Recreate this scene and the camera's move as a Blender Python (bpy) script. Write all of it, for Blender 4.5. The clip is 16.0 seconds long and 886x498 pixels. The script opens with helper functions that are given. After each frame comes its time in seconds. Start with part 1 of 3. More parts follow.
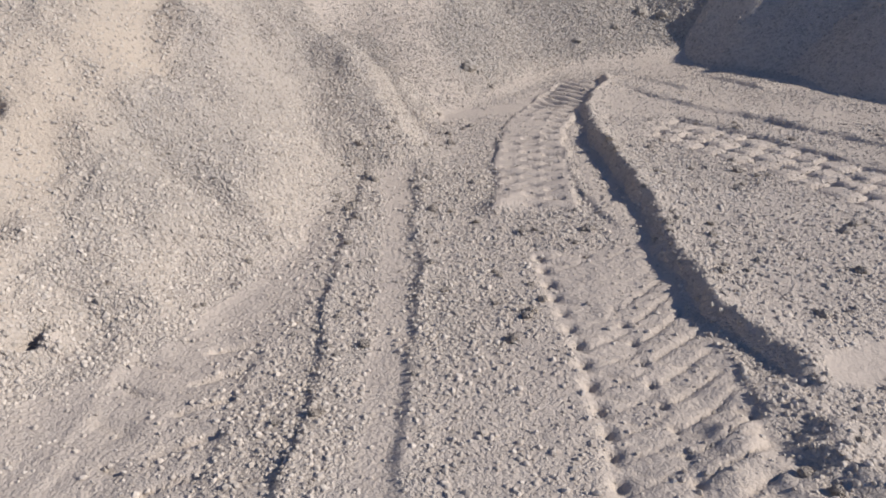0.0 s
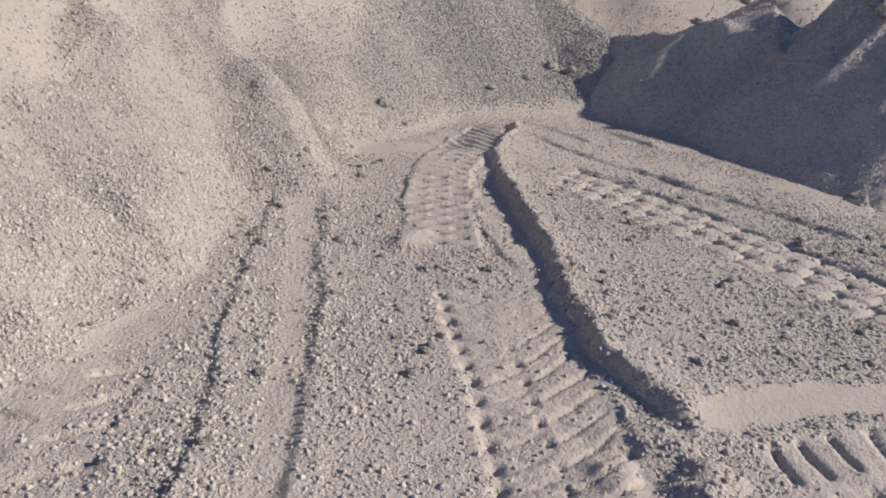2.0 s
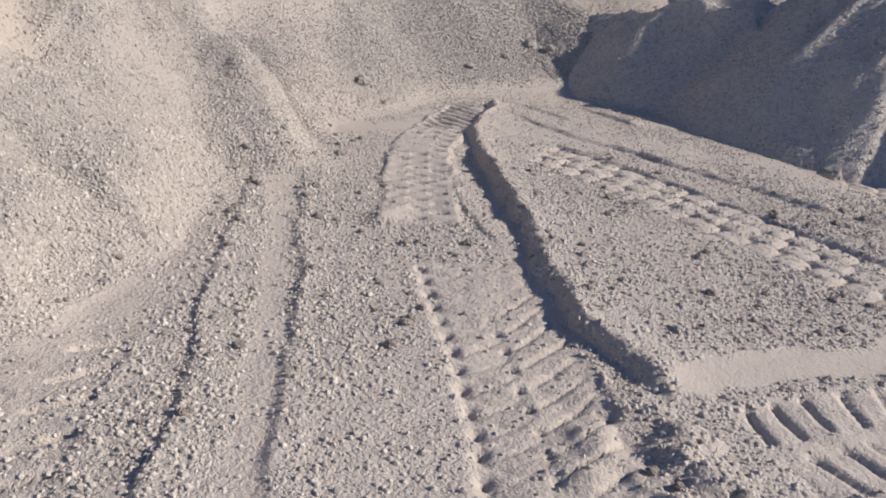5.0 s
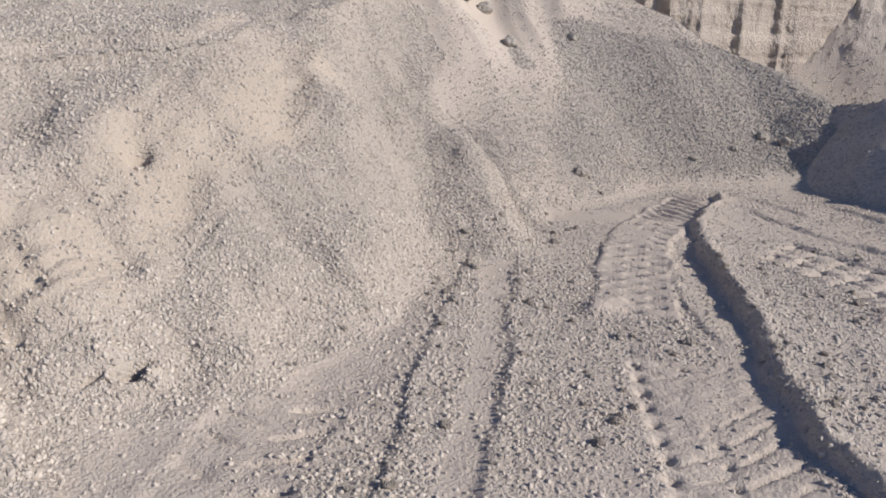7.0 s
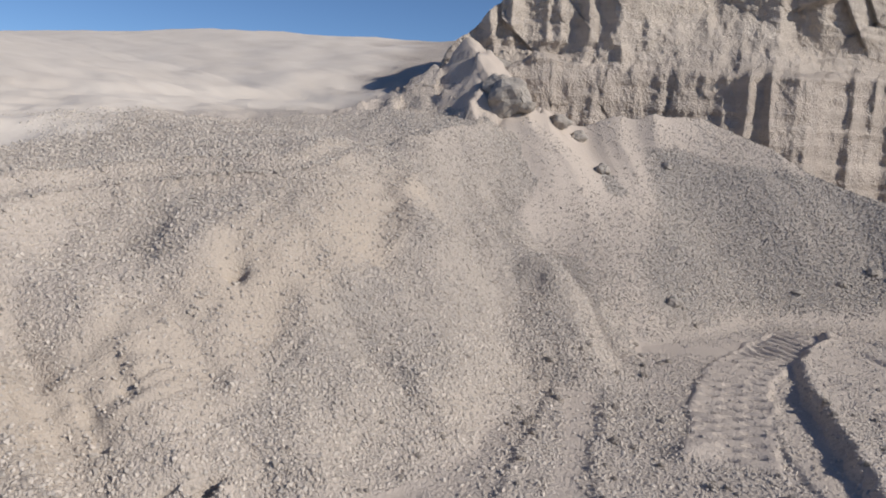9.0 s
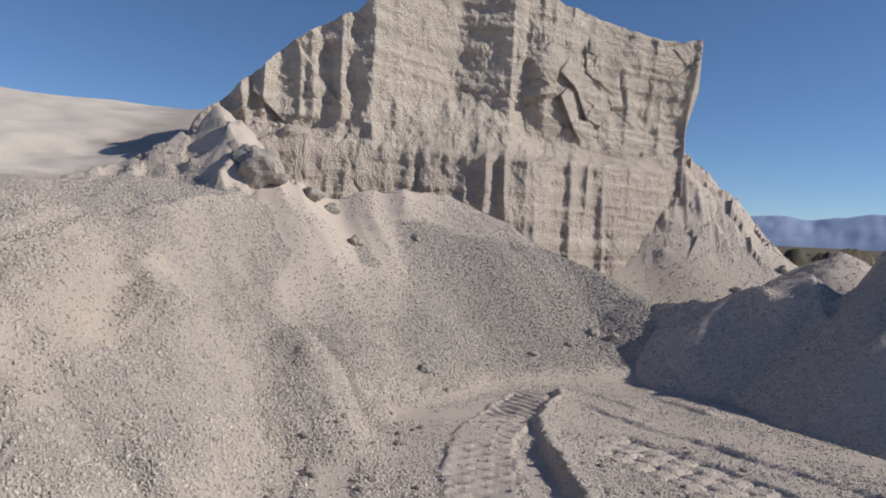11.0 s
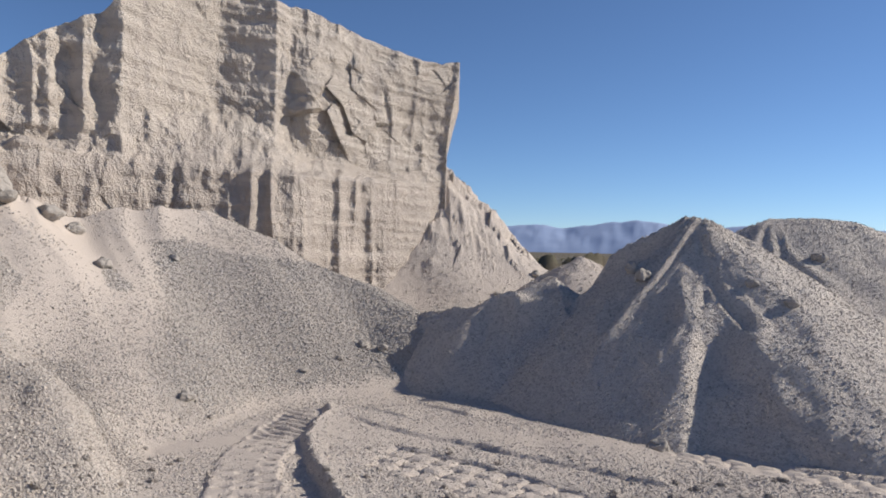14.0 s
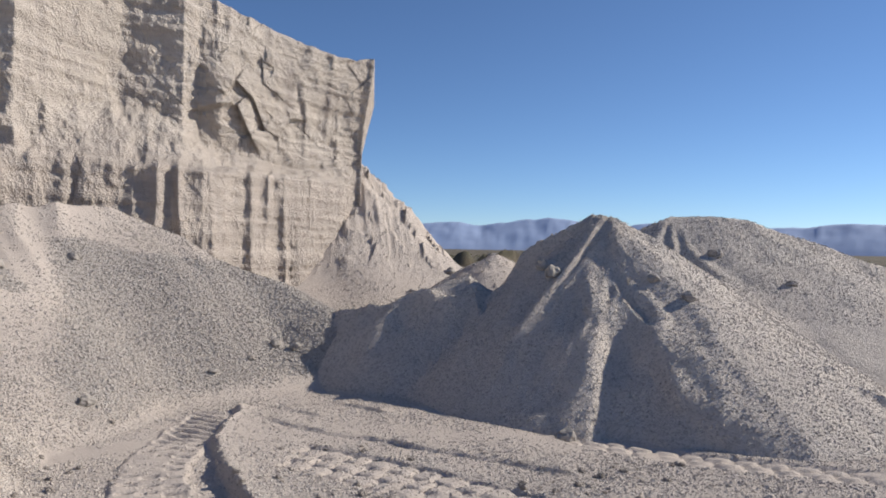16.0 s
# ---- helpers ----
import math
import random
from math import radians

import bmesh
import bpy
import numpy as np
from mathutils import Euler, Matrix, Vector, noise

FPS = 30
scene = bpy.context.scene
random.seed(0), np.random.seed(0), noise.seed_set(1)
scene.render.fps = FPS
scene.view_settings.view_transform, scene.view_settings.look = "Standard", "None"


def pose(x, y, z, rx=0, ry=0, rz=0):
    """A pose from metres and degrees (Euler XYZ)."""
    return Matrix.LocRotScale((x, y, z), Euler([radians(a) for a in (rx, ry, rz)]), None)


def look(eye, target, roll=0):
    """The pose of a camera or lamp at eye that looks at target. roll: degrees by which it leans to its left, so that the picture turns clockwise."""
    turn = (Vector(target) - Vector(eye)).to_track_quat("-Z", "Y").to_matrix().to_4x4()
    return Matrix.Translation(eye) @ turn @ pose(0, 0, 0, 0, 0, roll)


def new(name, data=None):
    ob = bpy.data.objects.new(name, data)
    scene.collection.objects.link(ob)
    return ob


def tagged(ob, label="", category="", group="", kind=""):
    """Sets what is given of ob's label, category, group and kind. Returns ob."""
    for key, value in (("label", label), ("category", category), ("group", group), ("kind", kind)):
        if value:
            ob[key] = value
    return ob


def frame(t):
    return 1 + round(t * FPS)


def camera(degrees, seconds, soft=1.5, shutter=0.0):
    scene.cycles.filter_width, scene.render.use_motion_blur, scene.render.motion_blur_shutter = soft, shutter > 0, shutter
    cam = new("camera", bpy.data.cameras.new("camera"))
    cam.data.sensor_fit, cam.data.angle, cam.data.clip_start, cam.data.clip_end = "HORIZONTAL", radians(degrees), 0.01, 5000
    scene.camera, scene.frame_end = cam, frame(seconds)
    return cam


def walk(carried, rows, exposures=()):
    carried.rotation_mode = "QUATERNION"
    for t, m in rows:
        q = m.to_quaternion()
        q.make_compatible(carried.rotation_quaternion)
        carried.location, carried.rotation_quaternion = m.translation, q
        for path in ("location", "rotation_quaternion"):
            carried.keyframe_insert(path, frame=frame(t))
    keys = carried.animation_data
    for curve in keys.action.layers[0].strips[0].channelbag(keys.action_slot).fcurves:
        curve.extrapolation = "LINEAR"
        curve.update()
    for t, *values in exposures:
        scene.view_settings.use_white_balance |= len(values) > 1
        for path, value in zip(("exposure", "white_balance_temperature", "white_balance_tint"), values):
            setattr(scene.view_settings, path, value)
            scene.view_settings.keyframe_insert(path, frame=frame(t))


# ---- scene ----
cam = camera(64.13, 16.0, soft=1.85)
# seconds, eye, heading (clockwise from +y), pitch, roll
WAY = [
    (0, (-0.055, -0.006, 1.595), -29.70, -25.69, -3.12),
    (0.5, (-0.065, -0.013, 1.590), -32.47, -23.38, -1.51),
    (1, (-0.090, -0.036, 1.586), -33.77, -24.73, 1.36),
    (1.5, (-0.066, -0.040, 1.597), -28.02, -23.85, 3.35),
    (2, (-0.030, -0.043, 1.617), -21.34, -22.86, 3.92),
    (2.5, (-0.023, -0.028, 1.625), -17.80, -22.25, 4.36),
    (3, (-0.021, -0.030, 1.627), -16.86, -22.95, 4.85),
    (3.2, (-0.014, -0.039, 1.629), -16.91, -23.67, 4.96),
    (5.3, (-0.009, -0.072, 1.554), -20.88, -23.87, 3.35),
    (5.5, (-0.002, -0.076, 1.548), -21.99, -23.18, 2.94),
    (6, (-0.010, -0.068, 1.549), -25.67, -21.49, 2.39),
    (6.5, (-0.034, -0.050, 1.530), -31.11, -19.49, 1.88),
    (7, (-0.049, -0.050, 1.539), -37.74, -17.48, 1.22),
    (7.5, (-0.053, -0.052, 1.568), -44.31, -15.24, 0.76),
    (8, (-0.045, -0.047, 1.602), -48.25, -12.59, 0.71),
    (8.2, (-0.038, -0.041, 1.605), -48.81, -11.52, 0.84),
    (10.3, (-0.049, 0.038, 1.573), -33.22, -3.39, 3.46),
    (10.5, (-0.047, 0.031, 1.583), -31.13, -2.88, 3.35),
    (11, (-0.024, 0.043, 1.586), -26.36, -1.67, 2.92),
    (11.5, (-0.013, 0.077, 1.592), -22.19, -0.81, 2.40),
    (12, (0.006, 0.080, 1.596), -18.85, -0.18, 1.92),
    (12.5, (0.028, 0.096, 1.603), -16.20, 0.15, 1.57),
    (13, (0.051, 0.085, 1.602), -13.77, 0.32, 1.36),
    (13.5, (0.075, 0.087, 1.605), -11.23, 0.28, 1.22),
    (14, (0.109, 0.079, 1.600), -8.65, 0.08, 1.12),
    (14.5, (0.134, 0.059, 1.604), -6.21, -0.14, 1.02),
    (15, (0.133, 0.042, 1.606), -4.07, -0.24, 1.01),
    (15.5, (0.145, 0.038, 1.601), -2.69, -0.18, 0.98),
    (16, (0.146, 0.044, 1.604), -1.93, -0.03, 0.94),
]
walk(cam, [(t, pose(*eye, 90 + pitch, 0, -heading) @ pose(0, 0, 0, 0, 0, roll)) for t, eye, heading, pitch, roll in WAY],
     [(0, 0.09, 6620, 12), (1.5, 0.01, 6620, 12), (3.2, 0.17, 6620, 12), (5.5, 0.17, 6620, 12), (7, 0.03, 6600, 12), (8.2, -0.19, 6580, 11), (10.4, -0.19, 6580, 11), (12.5, 0.04, 6620, 11), (14.5, 0.11, 6640, 11), (16, 0.12, 6640, 11)])

# ---- light ----
SUN_AZ, SUN_EL = 71.0, 30.0          # degrees clockwise from +y, and above the horizon
world = bpy.data.worlds.new("sky")
scene.world = world
world.use_nodes = True
wn = world.node_tree
sky = wn.nodes.new("ShaderNodeTexSky")
sky.sky_type = "NISHITA"
sky.sun_disc = False
sky.sun_elevation, sky.sun_rotation = radians(SUN_EL), radians(SUN_AZ)
sky.altitude, sky.air_density, sky.dust_density, sky.ozone_density = 3000, 1.0, 0.0, 6.0
wn.links.new(sky.outputs[0], wn.nodes["Background"].inputs[0])
wn.nodes["Background"].inputs[1].default_value = 0.108
sun = new("sun", bpy.data.lights.new("sun", "SUN"))
sun.data.energy, sun.data.angle, sun.data.color = 5.0, radians(0.53), (1.0, 0.94, 0.84)
sun_to = Vector((math.sin(radians(SUN_AZ)) * math.cos(radians(SUN_EL)), math.cos(radians(SUN_AZ)) * math.cos(radians(SUN_EL)), math.sin(radians(SUN_EL))))
sun.matrix_world = look(sun_to * 60, (0, 0, 0))
scene.view_settings.exposure = 0.0


# ---- noise and shape helpers ----
def lattice(*ints, seed=0):
    h = np.full(np.shape(ints[0]), (seed * 2654435761 + 374761393) & 0xFFFFFFFF, np.uint64)
    for k, i in zip((374761393, 668265263, 2147483647), ints):
        h = (h + i.astype(np.int64).astype(np.uint64) * np.uint64(k)) & np.uint64(0xFFFFFFFF)
        h = ((h ^ (h >> np.uint64(13))) * np.uint64(1274126177)) & np.uint64(0xFFFFFFFF)
    return ((h ^ (h >> np.uint64(16))) & np.uint64(0xFFFFFF)).astype(float) / 0xFFFFFF


def vnoise(x, y, seed=0):
    """Smooth value noise, -1 to 1."""
    xi, yi = np.floor(x), np.floor(y)
    fx, fy = x - xi, y - yi
    fx, fy = fx * fx * (3 - 2 * fx), fy * fy * (3 - 2 * fy)
    a, b = lattice(xi, yi, seed=seed), lattice(xi + 1, yi, seed=seed)
    c, d = lattice(xi, yi + 1, seed=seed), lattice(xi + 1, yi + 1, seed=seed)
    return 2 * ((a + (b - a) * fx) * (1 - fy) + (c + (d - c) * fx) * fy) - 1


def fbm(x, y, octaves=4, seed=0, gain=0.5):
    out, amp = 0, 1.0
    for k in range(octaves):
        out = out + amp * vnoise(x * 2 ** k + 17.3 * k, y * 2 ** k - 9.1 * k, seed + k)
        amp *= gain
    return out


def ridged(x, y, octaves=3, seed=0):
    out, amp = 0, 1.0
    for k in range(octaves):
        out = out + amp * (1 - 2 * np.abs(vnoise(x * 2 ** k + 5.7 * k, y * 2 ** k + 3.3 * k, seed + k)))
        amp *= 0.5
    return out


def facets(x, y, seed=0):
    """Broken planes: every cell of a jumbled grid has its own height and tilt, -1 to 1."""
    xi, yi = np.floor(x), np.floor(y)
    best, out = np.full(np.shape(x), 1e9), np.zeros(np.shape(x))
    for i in (-1, 0, 1):
        for j in (-1, 0, 1):
            cx, cy = xi + i, yi + j
            px, py = cx + lattice(cx, cy, seed=seed), cy + lattice(cx, cy, seed=seed + 1)
            d = (x - px) ** 2 + (y - py) ** 2
            h = (2 * lattice(cx, cy, seed=seed + 2) - 1) + 1.6 * (lattice(cx, cy, seed=seed + 3) - 0.5) * (x - px) + 1.6 * (lattice(cx, cy, seed=seed + 4) - 0.5) * (y - py)
            out, best = np.where(d < best, h, out), np.minimum(best, d)
    return out


def smooth(a, b, x):
    t = np.clip((x - a) / (b - a), 0, 1)
    return t * t * (3 - 2 * t)


def softmax(a, b, k=0.06):
    d = np.clip(0.5 + 0.5 * (a - b) / k, 0, 1)
    return b + (a - b) * d + k * d * (1 - d)


def polar(az, d, z):
    return (d * math.sin(radians(az)), d * math.cos(radians(az)), z)


def along(x, y, path):
    """Distance to a polyline, signed positive on its right; the way along it; and its third coordinate there."""
    best = np.full(np.shape(x), 1e9)
    sd, s, zz, clear, run = np.zeros_like(best), np.zeros_like(best), np.zeros_like(best), np.zeros_like(best), 0.0
    for p, q in zip(path[:-1], path[1:]):
        ex, ey = q[0] - p[0], q[1] - p[1]
        n = math.hypot(ex, ey)
        t = np.clip(((x - p[0]) * ex + (y - p[1]) * ey) / n ** 2, 0, 1)
        dx, dy = x - p[0] - t * ex, y - p[1] - t * ey
        d = np.hypot(dx, dy)
        cross = (dx * ey - dy * ex) / n
        m = (d < best - 1e-5) | ((d < best + 1e-5) & (np.abs(cross) > clear))
        clear = np.where(m, np.abs(cross), clear)
        best = np.where(m, d, best)
        sd = np.where(m, d * np.sign(cross), sd)
        s = np.where(m, run + t * n, s)
        if len(p) > 2:
            zz = np.where(m, p[2] + t * (q[2] - p[2]), zz)
        run += n
    return sd, s, zz


def ridge(x, y, path, slope, other=None):
    """A heap at its angle of repose under a crest line; other: the slope on the left of the line."""
    out = np.full(np.shape(x), -1e9)
    for p, q in zip(path[:-1], path[1:]):
        d, s, zz = along(x, y, (p, q))
        out = np.maximum(out, zz - np.where(d > 0, slope, other or slope) * np.abs(d))
    return out


# ---- the lie of the land ----
BANK = [polar(-150, 5.2, 0.9), polar(-110, 4.4, 1.05), polar(-81, 4.35, 1.15), polar(-70, 4.56, 1.23), polar(-59, 5.07, 1.38), polar(-49, 6.86, 1.58), polar(-43, 8.6, 1.9), polar(-42, 14, 3.3), polar(-41, 20, 4.5), polar(-38, 40, 5.6)]
TALUS = [polar(-41, 8.9, 1.85), polar(-38, 9.3, 1.95), polar(-32, 10.2, 2.08), polar(-26, 10.5, 2.02), polar(-21, 10.5, 1.72), polar(-17, 10.2, 1.33), polar(-10.8, 9.5, 0.80)]
RUBBLE = [polar(-44.5, 10.2, 3.05), polar(-47.5, 10.2, 2.6), polar(-51, 10.0, 2.2), polar(-55, 9.6, 1.85)]
SCREE = [polar(-20, 15.8, 1.6), polar(-12, 16.2, 2.0), polar(-9.0, 16.8, 3.8), polar(-9.6, 22, 4.2)]
BERM = [(-2.10, 7.00), (-1.95, 6.51), (-1.85, 5.60), (-1.24, 4.40), (-0.87, 3.77), (-0.59, 3.21), (-0.34, 2.81), (-0.12, 2.59), (0.08, 2.42), (0.22, 2.28)]
RUT_A = [(-1.25, 0.9), (-1.45, 1.41), (-1.71, 1.86), (-1.94, 2.19), (-2.31, 2.89), (-2.68, 3.61), (-3.12, 4.38)]
RUT_N = [(-0.86, 3.38), (-1.05, 3.60), (-1.30, 3.93), (-1.52, 4.30), (-1.72, 4.80)]
RUT_B = [(-0.95, 1.15), (-1.12, 1.53), (-1.26, 1.79), (-1.47, 2.21), (-1.70, 2.68), (-2.06, 3.21), (-2.55, 4.09), (-2.82, 4.66), (-2.70, 5.00), (-2.38, 5.10)]
RUT_C = [(-2.69, 2.45), (-2.97, 2.99), (-3.34, 3.61), (-3.56, 4.09)]
RUT_R = [(-1.82, 6.52), (-1.19, 6.15), (-0.50, 5.86), (0.20, 5.50), (0.80, 5.20), (1.15, 5.08)]
RUT_S = [(-1.85, 6.95), (-1.00, 6.50)]
RUT_T = [(-1.33, 7.34), (-0.80, 6.97), (-0.44, 6.72)]
RUT_U = [(-0.50, 5.92), (0.15, 5.75), (0.85, 5.50)]
TRACK_MAIN = [(0.05, 1.2), (-0.28, 1.95), (-0.60, 2.52), (-0.82, 2.85), (-1.10, 3.30)]
TRACK_FAR = [(-1.42, 3.45), (-1.55, 3.75), (-1.80, 4.35), (-2.06, 5.00), (-2.13, 5.70), (-2.17, 6.80)]
TRACK_RIGHT = [(-1.30, 5.45), (-0.64, 5.13), (-0.10, 4.80), (0.22, 4.55), (0.70, 4.28), (1.20, 3.95), (2.0, 3.4)]
TRACK_BACK = [(-0.17, 7.12), (0.42, 6.85), (0.90, 6.48), (1.35, 6.05), (2.00, 5.68), (2.94, 5.36), (4.5, 5.0)]
TRACK_NEAR = [(0.42, 2.18), (0.75, 2.48), (1.3, 2.85), (2.2, 3.4)]
TRACK_LEFT = [(-1.6, 0.6), (-2.0, 1.25), (-2.35, 1.9)]
FLAT = [(0.18, 2.57), (0.46, 2.81), (0.90, 3.12), (1.25, 3.40), (1.9, 3.95)]
LANE = [(-1.02, 1.2), (-1.17, 1.48), (-1.39, 1.81), (-1.58, 2.15), (-1.80, 2.50), (-2.04, 2.95), (-2.40, 3.54), (-2.79, 4.25), (-3.0, 4.6)]
SIDE = [(-2.15, 1.9), (-2.45, 2.45), (-2.75, 3.0), (-3.1, 3.7), (-3.35, 4.3)]
BAND = [(-3.05, -0.2), (-3.12, 0.2), (-3.17, 0.5), (-3.27, 0.85), (-3.33, 1.19), (-3.46, 1.59), (-3.62, 2.0), (-3.80, 2.56), (-4.18, 3.31), (-4.4, 3.8)]
CURVE = [(-3.32, 4.20), (-3.12, 4.70), (-2.88, 5.13), (-2.58, 5.45), (-2.25, 5.75)]


def lip(x, y, path, high, fall, step=0.05):
    """A low bank of loose gravel on the right of a line, steep towards it."""
    d, s, _ = along(x, y, path)
    total = sum(math.dist(p[:2], q[:2]) for p, q in zip(path[:-1], path[1:]))
    d = d + 0.014 * fbm(s * 6, s * 0 + high * 50, 3, 5)
    ends = smooth(0, 0.35, s) * smooth(0, 0.35, total - s)
    return high * ends * smooth(-step, step * 0.4, d) * np.exp(-np.clip(d, 0, None) / fall) * (1 + 0.35 * vnoise(s * 3.1, s * 0, 8))


def groove(phase, pitch, slope, half):
    """1 on the lines where a phase passes a half, thin, their width in metres."""
    fr = phase - np.floor(phase) - 0.5
    return np.exp(-(fr * pitch / math.sqrt(1 + slope * slope) / half) ** 2)


def tread(x, y, path, width, pitch, deep, cut, kind, seed):
    """The print of a big tyre pressed into dust: a lane with narrow grooves and pits. Gives height and lane mask."""
    d, s, _ = along(x, y, path)
    total = sum(math.dist(p, q) for p, q in zip(path[:-1], path[1:]))
    half = width / 2
    w = d / half
    rag = 0.13 * fbm(x * 5, y * 5, 3, seed)
    ends = smooth(-0.02, 0.15, s + 0.5 * rag) * smooth(-0.02, 0.15, total - s + 0.5 * rag)
    here = (np.abs(d) < 1) * ends
    lane = smooth(1.10, 0.94, np.abs(w) + rag) * here
    p = s / pitch + 0.13 * vnoise(x * 6, y * 6, seed + 3)
    patchy = smooth(-0.9, -0.2, vnoise(x * 2.4, y * 2.4, seed + 7))
    if kind == "lattice":
        right, left = smooth(0.0, 0.1, w) * smooth(1.0, 0.85, w), smooth(0.0, -0.1, w) * smooth(-1.0, -0.85, w)
        g = 0.85 * right * groove(p - 0.72 * d / pitch, pitch, 0.72, 0.0085) + 0.6 * right * groove(p + 0.22 * d / pitch, pitch, 0.22, 0.0085)
        g = g + 0.6 * left * groove(p + 0.35 * d / pitch, pitch, 0.35, 0.0085) + 0.5 * left * groove(p - 0.55 * d / pitch + 0.3, pitch, 0.55, 0.0085)
        q = p - np.floor(p) - 0.5
        g = g + 1.5 * np.exp(-((q * pitch) / 0.022) ** 2 - ((d + 0.02 + 0.012 * vnoise(x * 9, y * 9, seed + 4)) / 0.018) ** 2)
        g = g + 1.9 * np.exp(-((q * pitch) / 0.030) ** 2 - ((d + 0.90 * half) / 0.026) ** 2)
    elif kind == "slots":
        body = smooth(total * 0.72, total * 0.62, s)
        g = 0
        for k, c in enumerate((-0.62, -0.05, 0.55)):
            q = p + 0.37 * k
            q = q - np.floor(q) - 0.5
            g = g + body * np.exp(-((q * pitch) / 0.020) ** 2 - ((w - c) / 0.22) ** 4)
        g = g + 1.3 * (1 - body) * groove(p * 1.25 + 0.9 * w, pitch * 0.8, 0.5, 0.028) * smooth(1.0, 0.8, np.abs(w))
    elif kind == "ladder":
        rails = sum(np.exp(-((w - c) * half / 0.022) ** 2) for c in (-0.92, -0.3, 0.32, 0.92))
        off = np.where(w < -0.3, 0.0, np.where(w < 0.32, 0.5, 0.15))
        g = 0.75 * rails + 1.2 * groove(p + off + 0.25 * w, pitch, 0.3, 0.024) * smooth(1.0, 0.85, np.abs(w))
    else:
        q = p + np.where(d > 0, 0.5, 0.0) - 0.45 * np.abs(w)
        g = 1.3 * groove(q, pitch, 0.45, 0.015) * smooth(0.08, 0.25, np.abs(w)) * smooth(1.1, 0.9, np.abs(w))
    edge = np.exp(-((np.abs(w) - 1.12) / 0.14) ** 2) * here
    crumb = 0.006 * fbm(x * 8, y * 8, 3, seed + 8)
    return lane * (crumb - deep) - cut * np.minimum(g, 2.2) * here * patchy + 0.25 * max(deep, 0) * edge, lane


def land(x, y):
    """Height of the ground, how dusty (1) or stony (0), how tan and how grey it is; negative grey: hill whitened for
    sun.
    """
    r = np.hypot(x, y)
    wx, wy = x + 0.25 * vnoise(x * 0.9, y * 0.9, 31), y + 0.25 * vnoise(x * 0.9, y * 0.9, 32)
    z = 0.03 * fbm(x * 0.5, y * 0.5, 2, 1) * smooth(40, 8, r)
    dust = 0.25 + 0.25 * fbm(x * 1.3, y * 1.3, 3, 40) + 0.22 * smooth(4.4, 6.0, y) + 0.25 * smooth(-1.5, -2.1, x) * smooth(2.8, 2.0, y)
    tan = np.zeros_like(x)
    yard = (x > -4.2) & (x < 5.5) & (y > 0) & (y < 8.6)
    X, Y = x[yard], y[yard]
    zy, dy = np.zeros_like(X), np.zeros_like(X)
    # raised gravel field beyond the berm
    d, s, _ = along(X, Y, BERM)
    d = -d + 0.022 * fbm(s * 4, s * 0, 3, 5) + 0.014 * fbm(X * 14, Y * 14, 2, 6)
    on = smooth(0, 0.3, s) * smooth(0, 0.35, sum(math.dist(p, q) for p, q in zip(BERM[:-1], BERM[1:])) - s)
    zy += on * smooth(-0.07, 0.03, d) * (0.05 * np.exp(-np.clip(d, 0, None) / 0.16) + 0.034 * np.exp(-np.clip(d, 0, None) / 1.2)) * (1 + 0.3 * vnoise(s * 2.7, s * 0, 9))
    dy += 0.6 * on * smooth(-0.34, -0.22, d + 0.04 * fbm(X * 7, Y * 7, 3, 78)) * smooth(-0.02, -0.06, d) * smooth(4.9, 4.4, s)
    zy += lip(X, Y, RUT_A, 0.026, 0.13, 0.03) + lip(X, Y, RUT_B, 0.022, 0.14, 0.04) + lip(X, Y, RUT_C, 0.03, 0.12) + lip(X, Y, RUT_N, 0.016, 0.10, 0.022) + 0.035 * np.exp(-((X + 1.68) / 0.11) ** 2 - ((Y - 3.55) / 0.16) ** 2)
    lumps = np.exp(-((X - 0.02) ** 2 + (Y - 2.08) ** 2) / 0.07) + np.exp(-((X - 0.18) ** 2 + (Y - 1.85) ** 2) / 0.05)
    zy += 0.05 * lumps * (1 + 0.8 * fbm(X * 6, Y * 6, 3, 79))
    zy += lip(X, Y, RUT_R[::-1], 0.06, 0.12) - 0.02 * np.exp(-(along(X, Y, RUT_R)[0] / 0.05) ** 2)
    zy += lip(X, Y, RUT_S[::-1], 0.03, 0.12) + lip(X, Y, RUT_T[::-1], 0.035, 0.12) + lip(X, Y, RUT_U[::-1], 0.022, 0.12)
    for k, (path, width, pitch, deep, cut, kind, dusty) in enumerate((
            (TRACK_MAIN, 0.56, 0.135, 0.006, 0.020, "lattice", 0.72), (TRACK_FAR, 0.48, 0.16, -0.016, 0.030, "slots", 0.72), (TRACK_RIGHT, 0.62, 0.20, 0.010, 0.024, "ladder", 0.62),
            (TRACK_BACK, 0.40, 0.21, 0.012, 0.024, "ladder", 0.85), (TRACK_NEAR, 0.50, 0.15, 0.010, 0.024, "cleats", 0.75), (TRACK_LEFT, 0.5, 0.2, 0.010, 0.018, "cleats", 0.5))):
        h, lane = tread(X, Y, path, width, pitch, deep, cut, kind, 60 + k)
        zy += h
        dy = np.maximum(dy, dusty * lane)
    for path, half, amount in ((FLAT, 0.10, 0.95), (CURVE, 0.15, 0.85), (LANE, 0.085, 0.68), (SIDE, 0.22, 0.5)):
        d, s, _ = along(X, Y, path)
        band = smooth(half * 1.6, half * 0.5, np.abs(d) + 0.05 * fbm(X * 6, Y * 6, 4, 77))
        zy += -0.007 * band
        dy = np.maximum(dy, amount * band)
